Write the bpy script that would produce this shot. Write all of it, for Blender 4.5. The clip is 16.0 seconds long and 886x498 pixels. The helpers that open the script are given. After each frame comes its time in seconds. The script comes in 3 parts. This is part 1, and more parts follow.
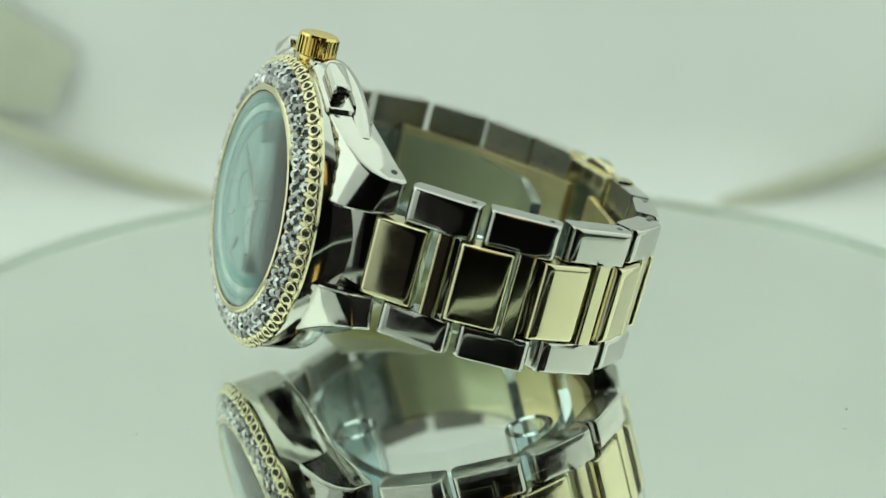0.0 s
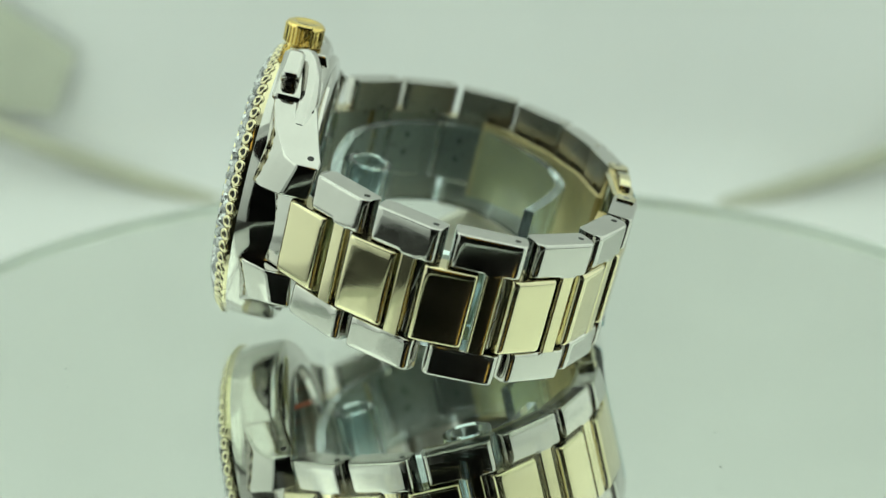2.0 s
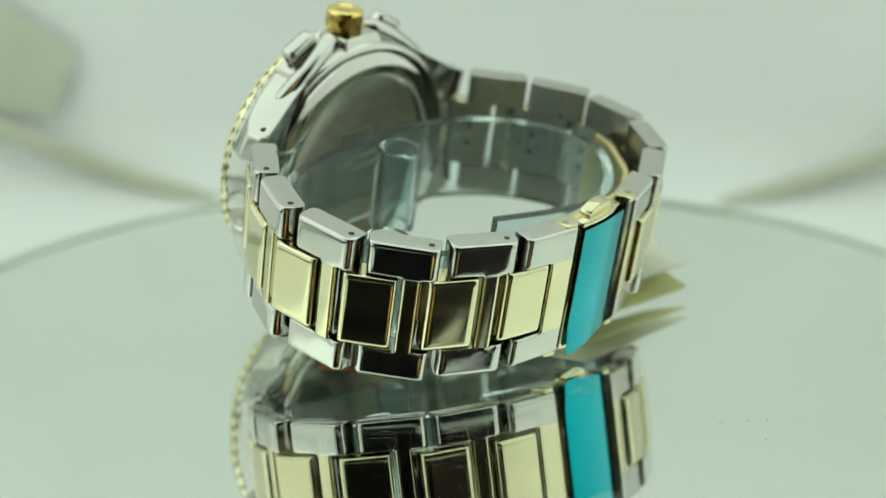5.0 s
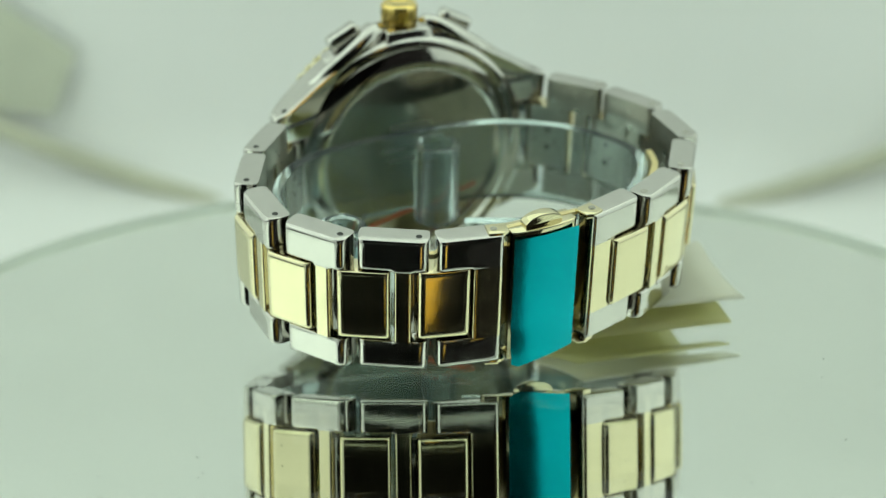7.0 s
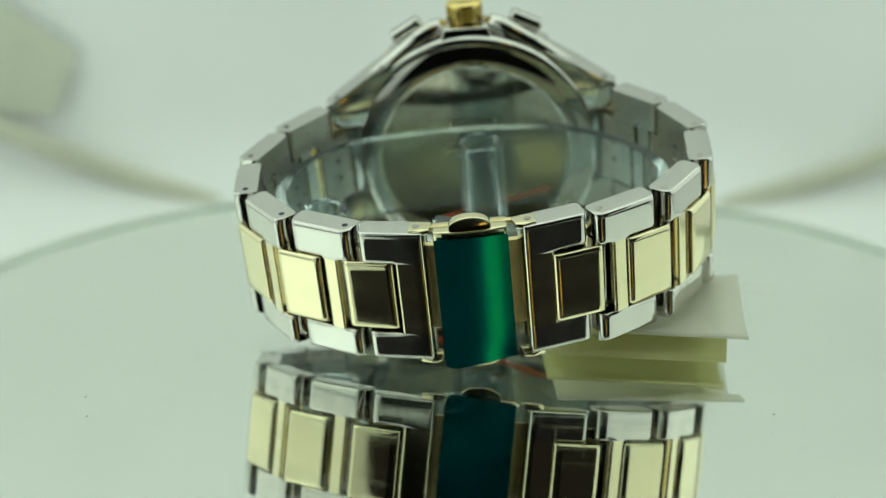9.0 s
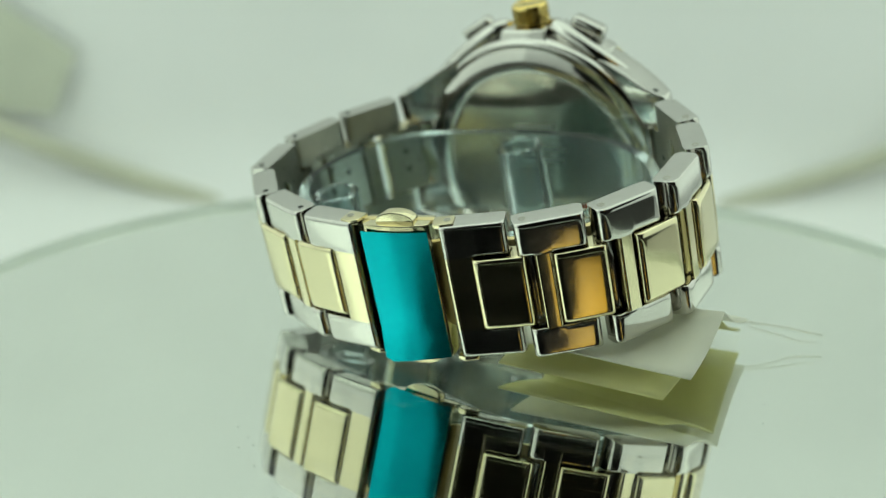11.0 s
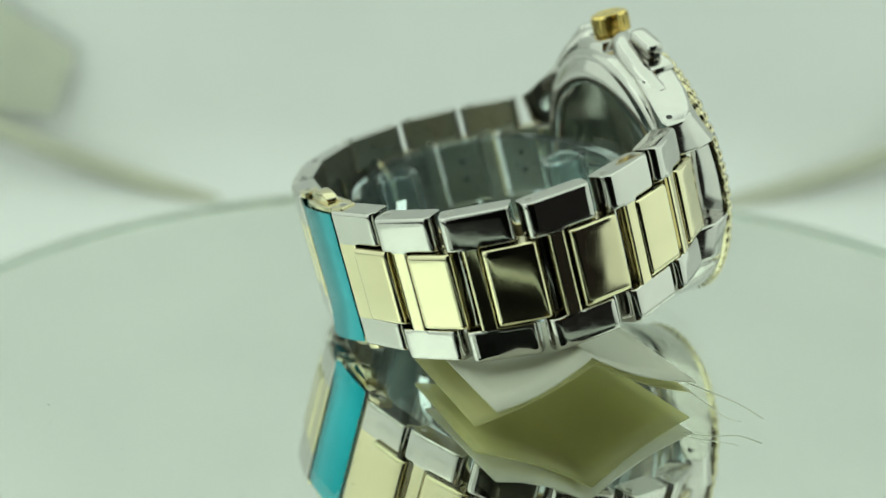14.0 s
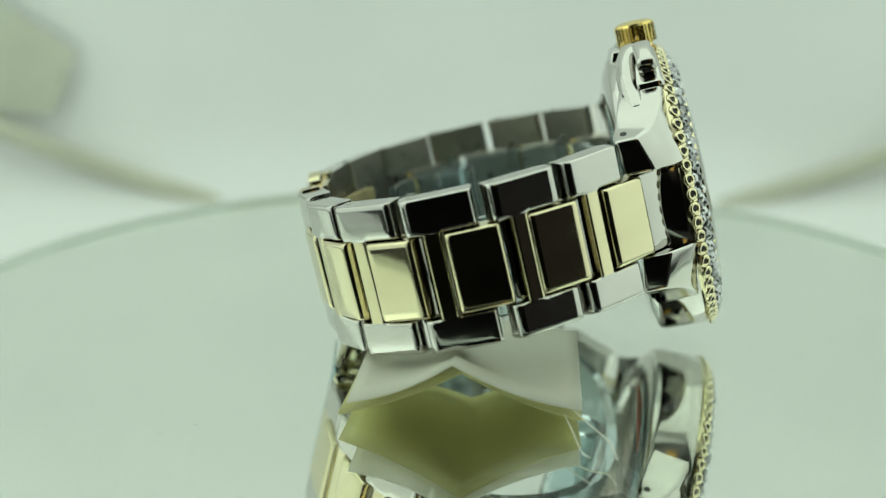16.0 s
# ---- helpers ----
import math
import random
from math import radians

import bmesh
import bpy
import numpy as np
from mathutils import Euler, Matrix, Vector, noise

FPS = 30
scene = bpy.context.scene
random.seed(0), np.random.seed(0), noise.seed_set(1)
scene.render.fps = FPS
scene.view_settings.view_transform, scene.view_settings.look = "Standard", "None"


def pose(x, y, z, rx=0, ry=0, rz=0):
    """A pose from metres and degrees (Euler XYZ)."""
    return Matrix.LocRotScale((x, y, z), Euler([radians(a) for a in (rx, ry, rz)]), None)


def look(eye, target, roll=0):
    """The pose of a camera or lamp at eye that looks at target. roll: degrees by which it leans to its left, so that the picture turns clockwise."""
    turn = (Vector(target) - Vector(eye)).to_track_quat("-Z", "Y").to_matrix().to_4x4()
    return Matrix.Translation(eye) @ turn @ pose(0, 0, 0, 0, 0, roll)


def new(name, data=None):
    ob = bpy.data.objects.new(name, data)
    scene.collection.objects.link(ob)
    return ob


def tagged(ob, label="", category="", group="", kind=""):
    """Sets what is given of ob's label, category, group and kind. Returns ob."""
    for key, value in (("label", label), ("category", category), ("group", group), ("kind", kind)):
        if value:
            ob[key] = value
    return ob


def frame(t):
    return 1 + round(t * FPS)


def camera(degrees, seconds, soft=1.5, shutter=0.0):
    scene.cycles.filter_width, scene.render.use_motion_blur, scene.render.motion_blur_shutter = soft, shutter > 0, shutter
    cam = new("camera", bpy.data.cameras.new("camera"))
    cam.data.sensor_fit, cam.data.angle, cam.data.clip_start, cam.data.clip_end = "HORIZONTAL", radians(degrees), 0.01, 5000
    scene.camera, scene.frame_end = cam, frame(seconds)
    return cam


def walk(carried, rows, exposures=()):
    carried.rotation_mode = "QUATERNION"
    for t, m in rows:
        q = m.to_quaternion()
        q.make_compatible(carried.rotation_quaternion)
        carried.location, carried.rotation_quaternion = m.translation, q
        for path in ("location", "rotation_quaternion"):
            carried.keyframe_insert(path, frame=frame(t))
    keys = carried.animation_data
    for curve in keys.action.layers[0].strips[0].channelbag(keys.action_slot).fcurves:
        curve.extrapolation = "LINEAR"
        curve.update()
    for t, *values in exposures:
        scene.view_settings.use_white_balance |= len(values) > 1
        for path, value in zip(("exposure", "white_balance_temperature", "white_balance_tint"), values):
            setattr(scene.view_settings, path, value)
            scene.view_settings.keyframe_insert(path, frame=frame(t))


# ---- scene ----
# A wristwatch on a rotating mirror disc inside a small white light tent.
# The camera stands still; everything on the disc turns with it. 1 mm = MM.
MM = 0.001
cam = camera(31.42, 16.0, soft=1.3)
cam.data.dof.use_dof = True
cam.data.dof.focus_distance = 0.206
cam.data.dof.aperture_fstop = 15.5
EYE = Vector((0, -0.220, 0.0773))
AIM = EYE + Vector((-0.0161, 0.9581, -0.2859))
walk(cam, [(0.0, look(EYE, AIM, 0.18)), (16.0, look(EYE, AIM, 0.18))], [(0.0, 0.0), (16.0, 0.0)])

# the disc's turn, in radians, clockwise from above
def turn(t):
    return -radians(12.95 * t + 0.309 * math.sin(0.4 * t))


def turned(base):
    return [(k * 0.5, Matrix.Rotation(turn(k * 0.5), 4, "Z") @ base) for k in range(33)]


# ---- light ----
world = bpy.data.worlds.new("dim_room")
scene.world = world
world.use_nodes = True
world.node_tree.nodes["Background"].inputs[0].default_value = (0.016, 0.016, 0.014, 1)
world.node_tree.nodes["Background"].inputs[1].default_value = 1.0


def area_lamp(name, eye, target, sx, sy, watts, colour):
    data = bpy.data.lights.new(name, "AREA")
    data.shape, data.size, data.size_y, data.energy, data.color = "RECTANGLE", sx, sy, watts, colour
    ob = new(name, data)
    ob.matrix_basis = look(eye, target)
    return ob


GREEN = (0.82, 1.0, 0.84)
area_lamp("tent_lamp", (0, 0.03, 0.425), (0, 0.03, 0), 0.65, 0.46, 0.81, GREEN)
area_lamp("tent_lamp_side", (-0.325, 0.0, 0.185), (0.0, 0.0, 0.185), 0.52, 0.46, 0.39, GREEN)
area_lamp("tent_lamp_hot_spot", (-0.318, -0.12, 0.245), (0.0, -0.12, 0.245), 0.20, 0.20, 0.085, GREEN)
area_lamp("tent_lamp_side", (0.325, 0.015, 0.185), (0.0, 0.015, 0.185), 0.485, 0.46, 0.41, GREEN)
# added fill lamp, no known source: brightens the amber board for reflections
area_lamp("room_lamp", (0.40, -0.50, 1.30), (0.40, -1.19, 1.03), 0.24, 0.60, 1.0, (1.0, 0.93, 0.68)).data.spread = radians(36)


# ---- materials ----
def material(name, colour, rough=0.4, metal=0.0, noise_scale=0.0, vary=0.0, bump=0.0, bump_scale=400.0,
             rough_vary=0.0, transmission=0.0, ior=1.45, stretch=(1, 1, 1), coat=0.0, piece_vary=0.0):
    m = bpy.data.materials.new(name)
    m.use_nodes = True
    nt = m.node_tree
    b = nt.nodes["Principled BSDF"]
    b.inputs["Base Color"].default_value = (*colour, 1)
    b.inputs["Roughness"].default_value = rough
    b.inputs["Metallic"].default_value = metal
    b.inputs["Transmission Weight"].default_value = transmission
    b.inputs["IOR"].default_value = ior
    b.inputs["Coat Weight"].default_value = coat
    tc = nt.nodes.new("ShaderNodeTexCoord")
    mp = nt.nodes.new("ShaderNodeMapping")
    mp.inputs["Scale"].default_value = stretch
    nt.links.new(tc.outputs["Object"], mp.inputs["Vector"])

    def fractal(scale, detail=4.0):
        n = nt.nodes.new("ShaderNodeTexNoise")
        n.inputs["Scale"].default_value = scale
        n.inputs["Detail"].default_value = detail
        nt.links.new(mp.outputs["Vector"], n.inputs["Vector"])
        return n

    if vary:
        n = fractal(noise_scale)
        ramp = nt.nodes.new("ShaderNodeMapRange")
        ramp.inputs["From Min"].default_value, ramp.inputs["From Max"].default_value = 0.25, 0.75
        ramp.inputs["To Min"].default_value, ramp.inputs["To Max"].default_value = 1 - vary, 1 + vary * 0.4
        nt.links.new(n.outputs["Fac"], ramp.inputs["Value"])
        fac = ramp.outputs["Result"]
        if piece_vary:
            info = nt.nodes.new("ShaderNodeObjectInfo")
            mr = nt.nodes.new("ShaderNodeMapRange")
            mr.inputs["To Min"].default_value, mr.inputs["To Max"].default_value = 1 - piece_vary, 1.0
            nt.links.new(info.outputs["Random"], mr.inputs["Value"])
            mul = nt.nodes.new("ShaderNodeMath")
            mul.operation = "MULTIPLY"
            nt.links.new(fac, mul.inputs[0])
            nt.links.new(mr.outputs["Result"], mul.inputs[1])
            fac = mul.outputs["Value"]
        mix = nt.nodes.new("ShaderNodeVectorMath")
        mix.operation = "SCALE"
        mix.inputs[0].default_value = colour
        nt.links.new(fac, mix.inputs["Scale"])
        nt.links.new(mix.outputs["Vector"], b.inputs["Base Color"])
    if rough_vary:
        n = fractal(noise_scale * 2.3 + 120)
        mr = nt.nodes.new("ShaderNodeMapRange")
        mr.inputs["From Min"].default_value, mr.inputs["From Max"].default_value = 0.3, 0.75
        mr.inputs["To Min"].default_value, mr.inputs["To Max"].default_value = rough, rough + rough_vary
        nt.links.new(n.outputs["Fac"], mr.inputs["Value"])
        nt.links.new(mr.outputs["Result"], b.inputs["Roughness"])
    if bump:
        n = fractal(bump_scale, 2.0)
        bp = nt.nodes.new("ShaderNodeBump")
        bp.inputs["Strength"].default_value = 1.0
        bp.inputs["Distance"].default_value = bump
        nt.links.new(n.outputs["Fac"], bp.inputs["Height"])
        nt.links.new(bp.outputs["Normal"], b.inputs["Normal"])
    return m


SILVER = material("polished_steel", (0.56, 0.54, 0.51), 0.05, 1.0, 260, 0.05, 0.000003, 600, 0.07)
CASE_BACK = material("satin_steel_back", (0.38, 0.35, 0.28), 0.09, 1.0, 300, 0.15, 0.0000025, 2000, 0.10)
SILVER_IN = material("brushed_steel", (0.42, 0.40, 0.35), 0.26, 1.0, 300, 0.12, 0.0000025, 2200, 0.12)
GOLD = material("pale_gold_plate", (0.70, 0.63, 0.42), 0.05, 1.0, 240, 0.05, 0.0000011, 3000, 0.06, stretch=(0.14, 1, 1))
GOLD_DEEP = material("yellow_gold_plate", (0.83, 0.63, 0.23), 0.10, 1.0, 300, 0.08, 0.000008, 500, 0.10)
GOLD_IN = material("brushed_gold", (0.80, 0.68, 0.38), 0.42, 1.0, 300, 0.12, 0.0000025, 2200, 0.10)
# near-black that stands in for the shade inside holes and recesses
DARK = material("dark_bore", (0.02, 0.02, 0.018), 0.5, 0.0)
FILM = material("teal_plastic_film", (0.0, 0.33, 0.40), 0.13, 0.95, 120, 0.12, 0.00002, 120, 0.05)
PLASTIC = material("clear_plastic", (0.80, 0.91, 0.94), 0.07, 0.0, transmission=0.96, ior=1.32)
GLASS = material("watch_glass", (0.80, 0.95, 0.93), 0.02, 0.0, transmission=1.0, ior=1.5)
STONE = material("foiled_crystal", (0.78, 0.78, 0.79), 0.05, 0.75, 900, 0.2, piece_vary=0.7)
# ring colours that paint the teal and white arcs reflected at the glass
GLINT_TEAL = material("teal_flange", (0.16, 0.40, 0.42), 0.3, 0.2, 300, 0.08)
GLINT_WHITE = material("white_flange", (0.88, 0.93, 0.91), 0.25, 0.1, 300, 0.06)
DIAL = material("pale_dial", (0.46, 0.56, 0.55), 0.4, 0.0, 500, 0.06)
DIAL_DARK = material("grey_print", (0.40, 0.46, 0.46), 0.45, 0.1)
BACKING = material("yellowed_card", (0.84, 0.82, 0.54), 0.85, 0.0, 90, 0.08, 0.00004, 500)
PATCH = material("olive_cloth", (0.61, 0.63, 0.52), 0.9, 0.0, 40, 0.1, 0.0003, 900)
PAPER = material("white_card", (0.90, 0.89, 0.81), 0.8, 0.0, 90, 0.06, 0.00004, 500)


def translucent(m, share):
    """Lets part of the light through a thin sheet."""
    nt = m.node_tree
    b, out = nt.nodes["Principled BSDF"], nt.nodes["Material Output"]
    tr, mix = nt.nodes.new("ShaderNodeBsdfTranslucent"), nt.nodes.new("ShaderNodeMixShader")
    tr.inputs["Color"].default_value = b.inputs["Base Color"].default_value
    mix.inputs["Fac"].default_value = share
    nt.links.new(b.outputs["BSDF"], mix.inputs[1])
    nt.links.new(tr.outputs["BSDF"], mix.inputs[2])
    nt.links.new(mix.outputs["Shader"], out.inputs["Surface"])


translucent(PAPER, 0.45)
translucent(BACKING, 0.75)
RED_INK = material("red_ink", (0.55, 0.10, 0.04), 0.6, 0.0)
MIRROR = material("mirror_glass", (0.975, 0.985, 0.95), 0.012, 1.0, 30, 0.03, rough_vary=0.03)


def sheet_glass(name):
    """Clear sheet: straight through, with a faint reflection from its face."""
    m = bpy.data.materials.new(name)
    m.use_nodes = True
    nt = m.node_tree
    clear, gloss = nt.nodes.new("ShaderNodeBsdfTransparent"), nt.nodes.new("ShaderNodeBsdfGlossy")
    mix = nt.nodes.new("ShaderNodeMixShader")
    clear.inputs["Color"].default_value = (0.99, 1.0, 0.99, 1)
    gloss.inputs["Roughness"].default_value = 0.01
    mix.inputs["Fac"].default_value = 0.09
    nt.links.new(clear.outputs["BSDF"], mix.inputs[1])
    nt.links.new(gloss.outputs["BSDF"], mix.inputs[2])
    nt.links.new(mix.outputs["Shader"], nt.nodes["Material Output"].inputs["Surface"])
    return m


PLATE_GLASS = sheet_glass("plate_glass")
RIM = material("mirror_edge", (0.84, 0.87, 0.84), 0.15, 0.0, 60, 0.1, coat=0.5)
PLATE = material("white_turntable_plastic", (0.80, 0.80, 0.78), 0.4, 0.0, 60, 0.05)
SPECK = material("dust", (0.10, 0.10, 0.08), 0.9, 0.0)
CLOTH = material("white_tent_cloth", (0.86, 0.86, 0.86), 0.85, 0.0, 9, 0.06, 0.0004, 900)
TAPE = material("tan_piping", (0.54, 0.54, 0.43), 0.85, 0.0, 60, 0.15, 0.0003, 900)
ROOM = material("dark_room_wall", (0.03, 0.028, 0.025), 0.8, 0.0, 5, 0.3)
AMBER_BOARD = material("amber_wood", (0.62, 0.42, 0.05), 0.45, 0.0, 20, 0.3, 0.0002, 60, 0.1, stretch=(6, 6, 0.6))


# ---- mesh helpers ----
def finish(name, bm, mat, smooth=35):
    bmesh.ops.recalc_face_normals(bm, faces=bm.faces)
    me = bpy.data.meshes.new(name)
    bm.to_mesh(me)
    bm.free()
    me.materials.append(mat)
    if smooth:
        me.polygons.foreach_set("use_smooth", [True] * len(me.polygons))
        me.set_sharp_from_angle(angle=radians(smooth))
    return me


def part(name, bm, mat, parent, label="", m=None, smooth=35):
    ob = new(name, finish(name, bm, mat, smooth))
    ob.parent = parent
    if m is not None:
        ob.matrix_basis = m
    return tagged(ob, label) if label else ob


def again(ob, m, parent=None):
    """Another piece on the same mesh."""
    o = new(ob.name.split(".")[0], ob.data)
    o.parent = parent or ob.parent
    o.matrix_basis = m
    return o


def inner_faces(ob, mat):
    """Brushed metal on the faces that look into the bracelet."""
    ob.data.materials.append(mat)
    for f in ob.data.polygons:
        if f.normal.y < -0.75:
            f.material_index = 1
    return ob


def bevelled(bm, width, segs=2, angle=25):
    edges = [e for e in bm.edges if len(e.link_faces) == 2 and e.calc_face_angle(0) > radians(angle)]
    bmesh.ops.bevel(bm, geom=edges, offset=width, segments=segs, affect="EDGES", profile=0.6, clamp_overlap=True)
    return bm


def prism(outline, z0, z1, bevel=0.0, segs=2):
    """A plane outline (x, y) in mm raised from z0 to z1 mm."""
    bm = bmesh.new()
    low = [bm.verts.new((x * MM, y * MM, z0 * MM)) for x, y in outline]
    top = [bm.verts.new((x * MM, y * MM, z1 * MM)) for x, y in outline]
    n = len(outline)
    bm.faces.new(low[::-1])
    bm.faces.new(top)
    for i in range(n):
        bm.faces.new((low[i], low[(i + 1) % n], top[(i + 1) % n], top[i]))
    bmesh.ops.recalc_face_normals(bm, faces=bm.faces)
    return bevelled(bm, bevel * MM, segs) if bevel else bm


def block(x0, x1, y0, y1, z0, z1, bevel=0.3, segs=2):
    return prism([(x0, y0), (x1, y0), (x1, y1), (x0, y1)], z0, z1, bevel, segs)


def loft(sections, bevel=0.0, segs=2):
    """Rings of equally many points, in mm, joined and capped."""
    bm = bmesh.new()
    rings = [[bm.verts.new(Vector(p) * MM) for p in s] for s in sections]
    n = len(rings[0])
    for a, b in zip(rings, rings[1:]):
        for i in range(n):
            bm.faces.new((a[i], a[(i + 1) % n], b[(i + 1) % n], b[i]))
    bm.faces.new(rings[0][::-1])
    bm.faces.new(rings[-1])
    bmesh.ops.recalc_face_normals(bm, faces=bm.faces)
    return bevelled(bm, bevel * MM, segs) if bevel else bm


def revolve(profile, steps=96, closed=True, axis="X"):
    """Turns a profile of (along, radius) in mm round the axis."""
    bm = bmesh.new()
    rings = []
    for k in range(steps):
        a = 2 * math.pi * k / steps
        c, s = math.cos(a), math.sin(a)
        if axis == "X":
            rings.append([bm.verts.new((u * MM, r * c * MM, r * s * MM)) for u, r in profile])
        else:
            rings.append([bm.verts.new((r * c * MM, r * s * MM, u * MM)) for u, r in profile])
    n = len(profile)
    for k in range(steps):
        a, b = rings[k], rings[(k + 1) % steps]
        for i in range(n if closed else n - 1):
            j = (i + 1) % n
            bm.faces.new((a[i], b[i], b[j], a[j]))
    bmesh.ops.remove_doubles(bm, verts=bm.verts, dist=1e-7)
    return bm


def tube(points, radius, sides=10):
    """A round cord along points in mm."""
    pts = [Vector(p) * MM for p in points]
    bm = bmesh.new()
    rings = []
    for i, p in enumerate(pts):
        d = (pts[min(i + 1, len(pts) - 1)] - pts[max(i - 1, 0)]).normalized()
        a = d.orthogonal().normalized() if abs(d.z) > 0.95 else d.cross(Vector((0, 0, 1))).normalized()
        b = d.cross(a)
        rings.append([bm.verts.new(p + (a * math.cos(2 * math.pi * k / sides) + b * math.sin(2 * math.pi * k / sides)) * radius * MM) for k in range(sides)])
    for r, q in zip(rings, rings[1:]):
        for k in range(sides):
            bm.faces.new((r[k], r[(k + 1) % sides], q[(k + 1) % sides], q[k]))
    bm.faces.new(rings[0][::-1])
    bm.faces.new(rings[-1])
    return bm


def smooth_path(points, n):
    """Points on a gentle curve through the given ones."""
    out = []
    p = [Vector(q) for q in points]
    for i in range(len(p) - 1):
        a, b, c, d = p[max(i - 1, 0)], p[i], p[i + 1], p[min(i + 2, len(p) - 1)]
        for k in range(n):
            t = k / n
            out.append(0.5 * ((2 * b) + (c - a) * t + (2 * a - 5 * b + 4 * c - d) * t * t + (3 * b - a - 3 * c + d) * t ** 3))
    out.append(p[-1])
    return out


def setting(name, bm, mat, label, category):
    return tagged(new(name, finish(name, bm, mat)), label, category, kind="structure")


# ---- the tent ----
def build_tent():
    floor_z, back_y, side_x, top_z, front_y = -62, 262, 330, 430, -262
    bm = bmesh.new()
    # floor that sweeps up into the back wall
    prof = [(-92, floor_z), (120, floor_z)]
    for k in range(13):
        a = radians(90 * k / 12)
        prof.append((back_y - 40 + 40 * math.sin(a), floor_z + 40 - 40 * math.cos(a)))
    prof += [(back_y, 120), (back_y, top_z)]
    xs = [side_x * (k / 14 - 1) for k in range(29)]
    grid = [[bm.verts.new((x * MM, (y + (2.5 * math.sin(x * 0.021 + z * 0.01) if z > 20 else 0)) * MM, z * MM)) for x in xs] for y, z in prof]
    for a, b in zip(grid, grid[1:]):
        for i in range(len(xs) - 1):
            bm.faces.new((a[i], a[i + 1], b[i + 1], b[i]))
    back = setting("backdrop", bm, CLOTH, "white cloth sweep of a light tent, slightly wavy", "backdrop")
    back.modifiers.new("thick", "SOLIDIFY").thickness = 0.002
    setting("wall_west", block(-side_x - 3, -side_x, front_y, back_y + 10, floor_z - 2, top_z, 0), CLOTH, "white cloth side of the light tent", "tent wall")
    setting("wall_east", block(side_x, side_x + 3, -228, back_y + 10, floor_z - 2, top_z, 0), CLOTH, "white cloth side of the light tent", "tent wall")
    setting("ceiling", block(-side_x, side_x, front_y, back_y + 10, top_z, top_z + 3, 0), CLOTH, "white cloth top of the light tent", "tent top")
    # front with the opening the camera looks through
    ox0, ox1, oz1 = -275, 330, 370
    flap_sheet = prism([(-side_x, floor_z), (-172, floor_z), (-165, 0), (-135, 100), (-132, 190), (-200, 230), (ox0, 300), (ox0, top_z), (-side_x, top_z)], 0, 3)
    bmesh.ops.transform(flap_sheet, matrix=pose(0, front_y * MM, 0, 90, 0, 0), verts=flap_sheet.verts)
    setting("wall_south", flap_sheet, CLOTH, "white cloth front flap of the light tent, drawn aside", "tent wall")
    setting("wall_south", block(ox0, ox1, front_y - 3, front_y, oz1, top_z, 0), CLOTH, "white cloth front flap of the light tent", "tent wall")
    setting("table_top", block(-side_x, side_x, front_y - 6, -93, floor_z - 6, floor_z - 2, 0), ROOM, "dark table top before the cloth", "table top")
    # dark room round the tent's opening
    setting("room_wall", block(-600, 800, -1200, -1190, -400, 1500, 0), ROOM, "dark wall of the room behind the camera", "wall")
    setting("room_floor", block(-600, 800, -1200, 320, -410, -400, 0), ROOM, "dark floor of the room below the tent", "table top")
    # unseen amber board, added so that the polished links mirror amber
    board = new("wooden_board", finish("wooden_board", block(300, 500, -1190, -1174, 740, 1370, 3), AMBER_BOARD))
    tagged(board, "amber board added out of view for the links to reflect", "wooden board")
    # piping sewn round the back panel: the lower arc of a sagging ring
    pts = []
    for k in range(41):
        x = -240 + 12 * k
        u = abs(x) / 144.0
        z = -62 + 36 * u ** 1.7
        pts.append((x, 252, z))
    piping = new("tent_piping", finish("tent_piping", tube(pts, 3.0), TAPE))
    tagged(piping, "tan fabric piping sewn on the tent's back", "piping")
    flap = new("cloth_patch", finish("cloth_patch", prism([(-175, -18), (-128, -22), (-120, -3), (-150, 18), (-175, 20)], 0, 2, 0.5), PATCH))
    flap.matrix_basis = pose(0, 0.2555, 0, 90, 0, 0)
    tagged(flap, "tan fabric patch on the tent's back wall", "fabric patch")


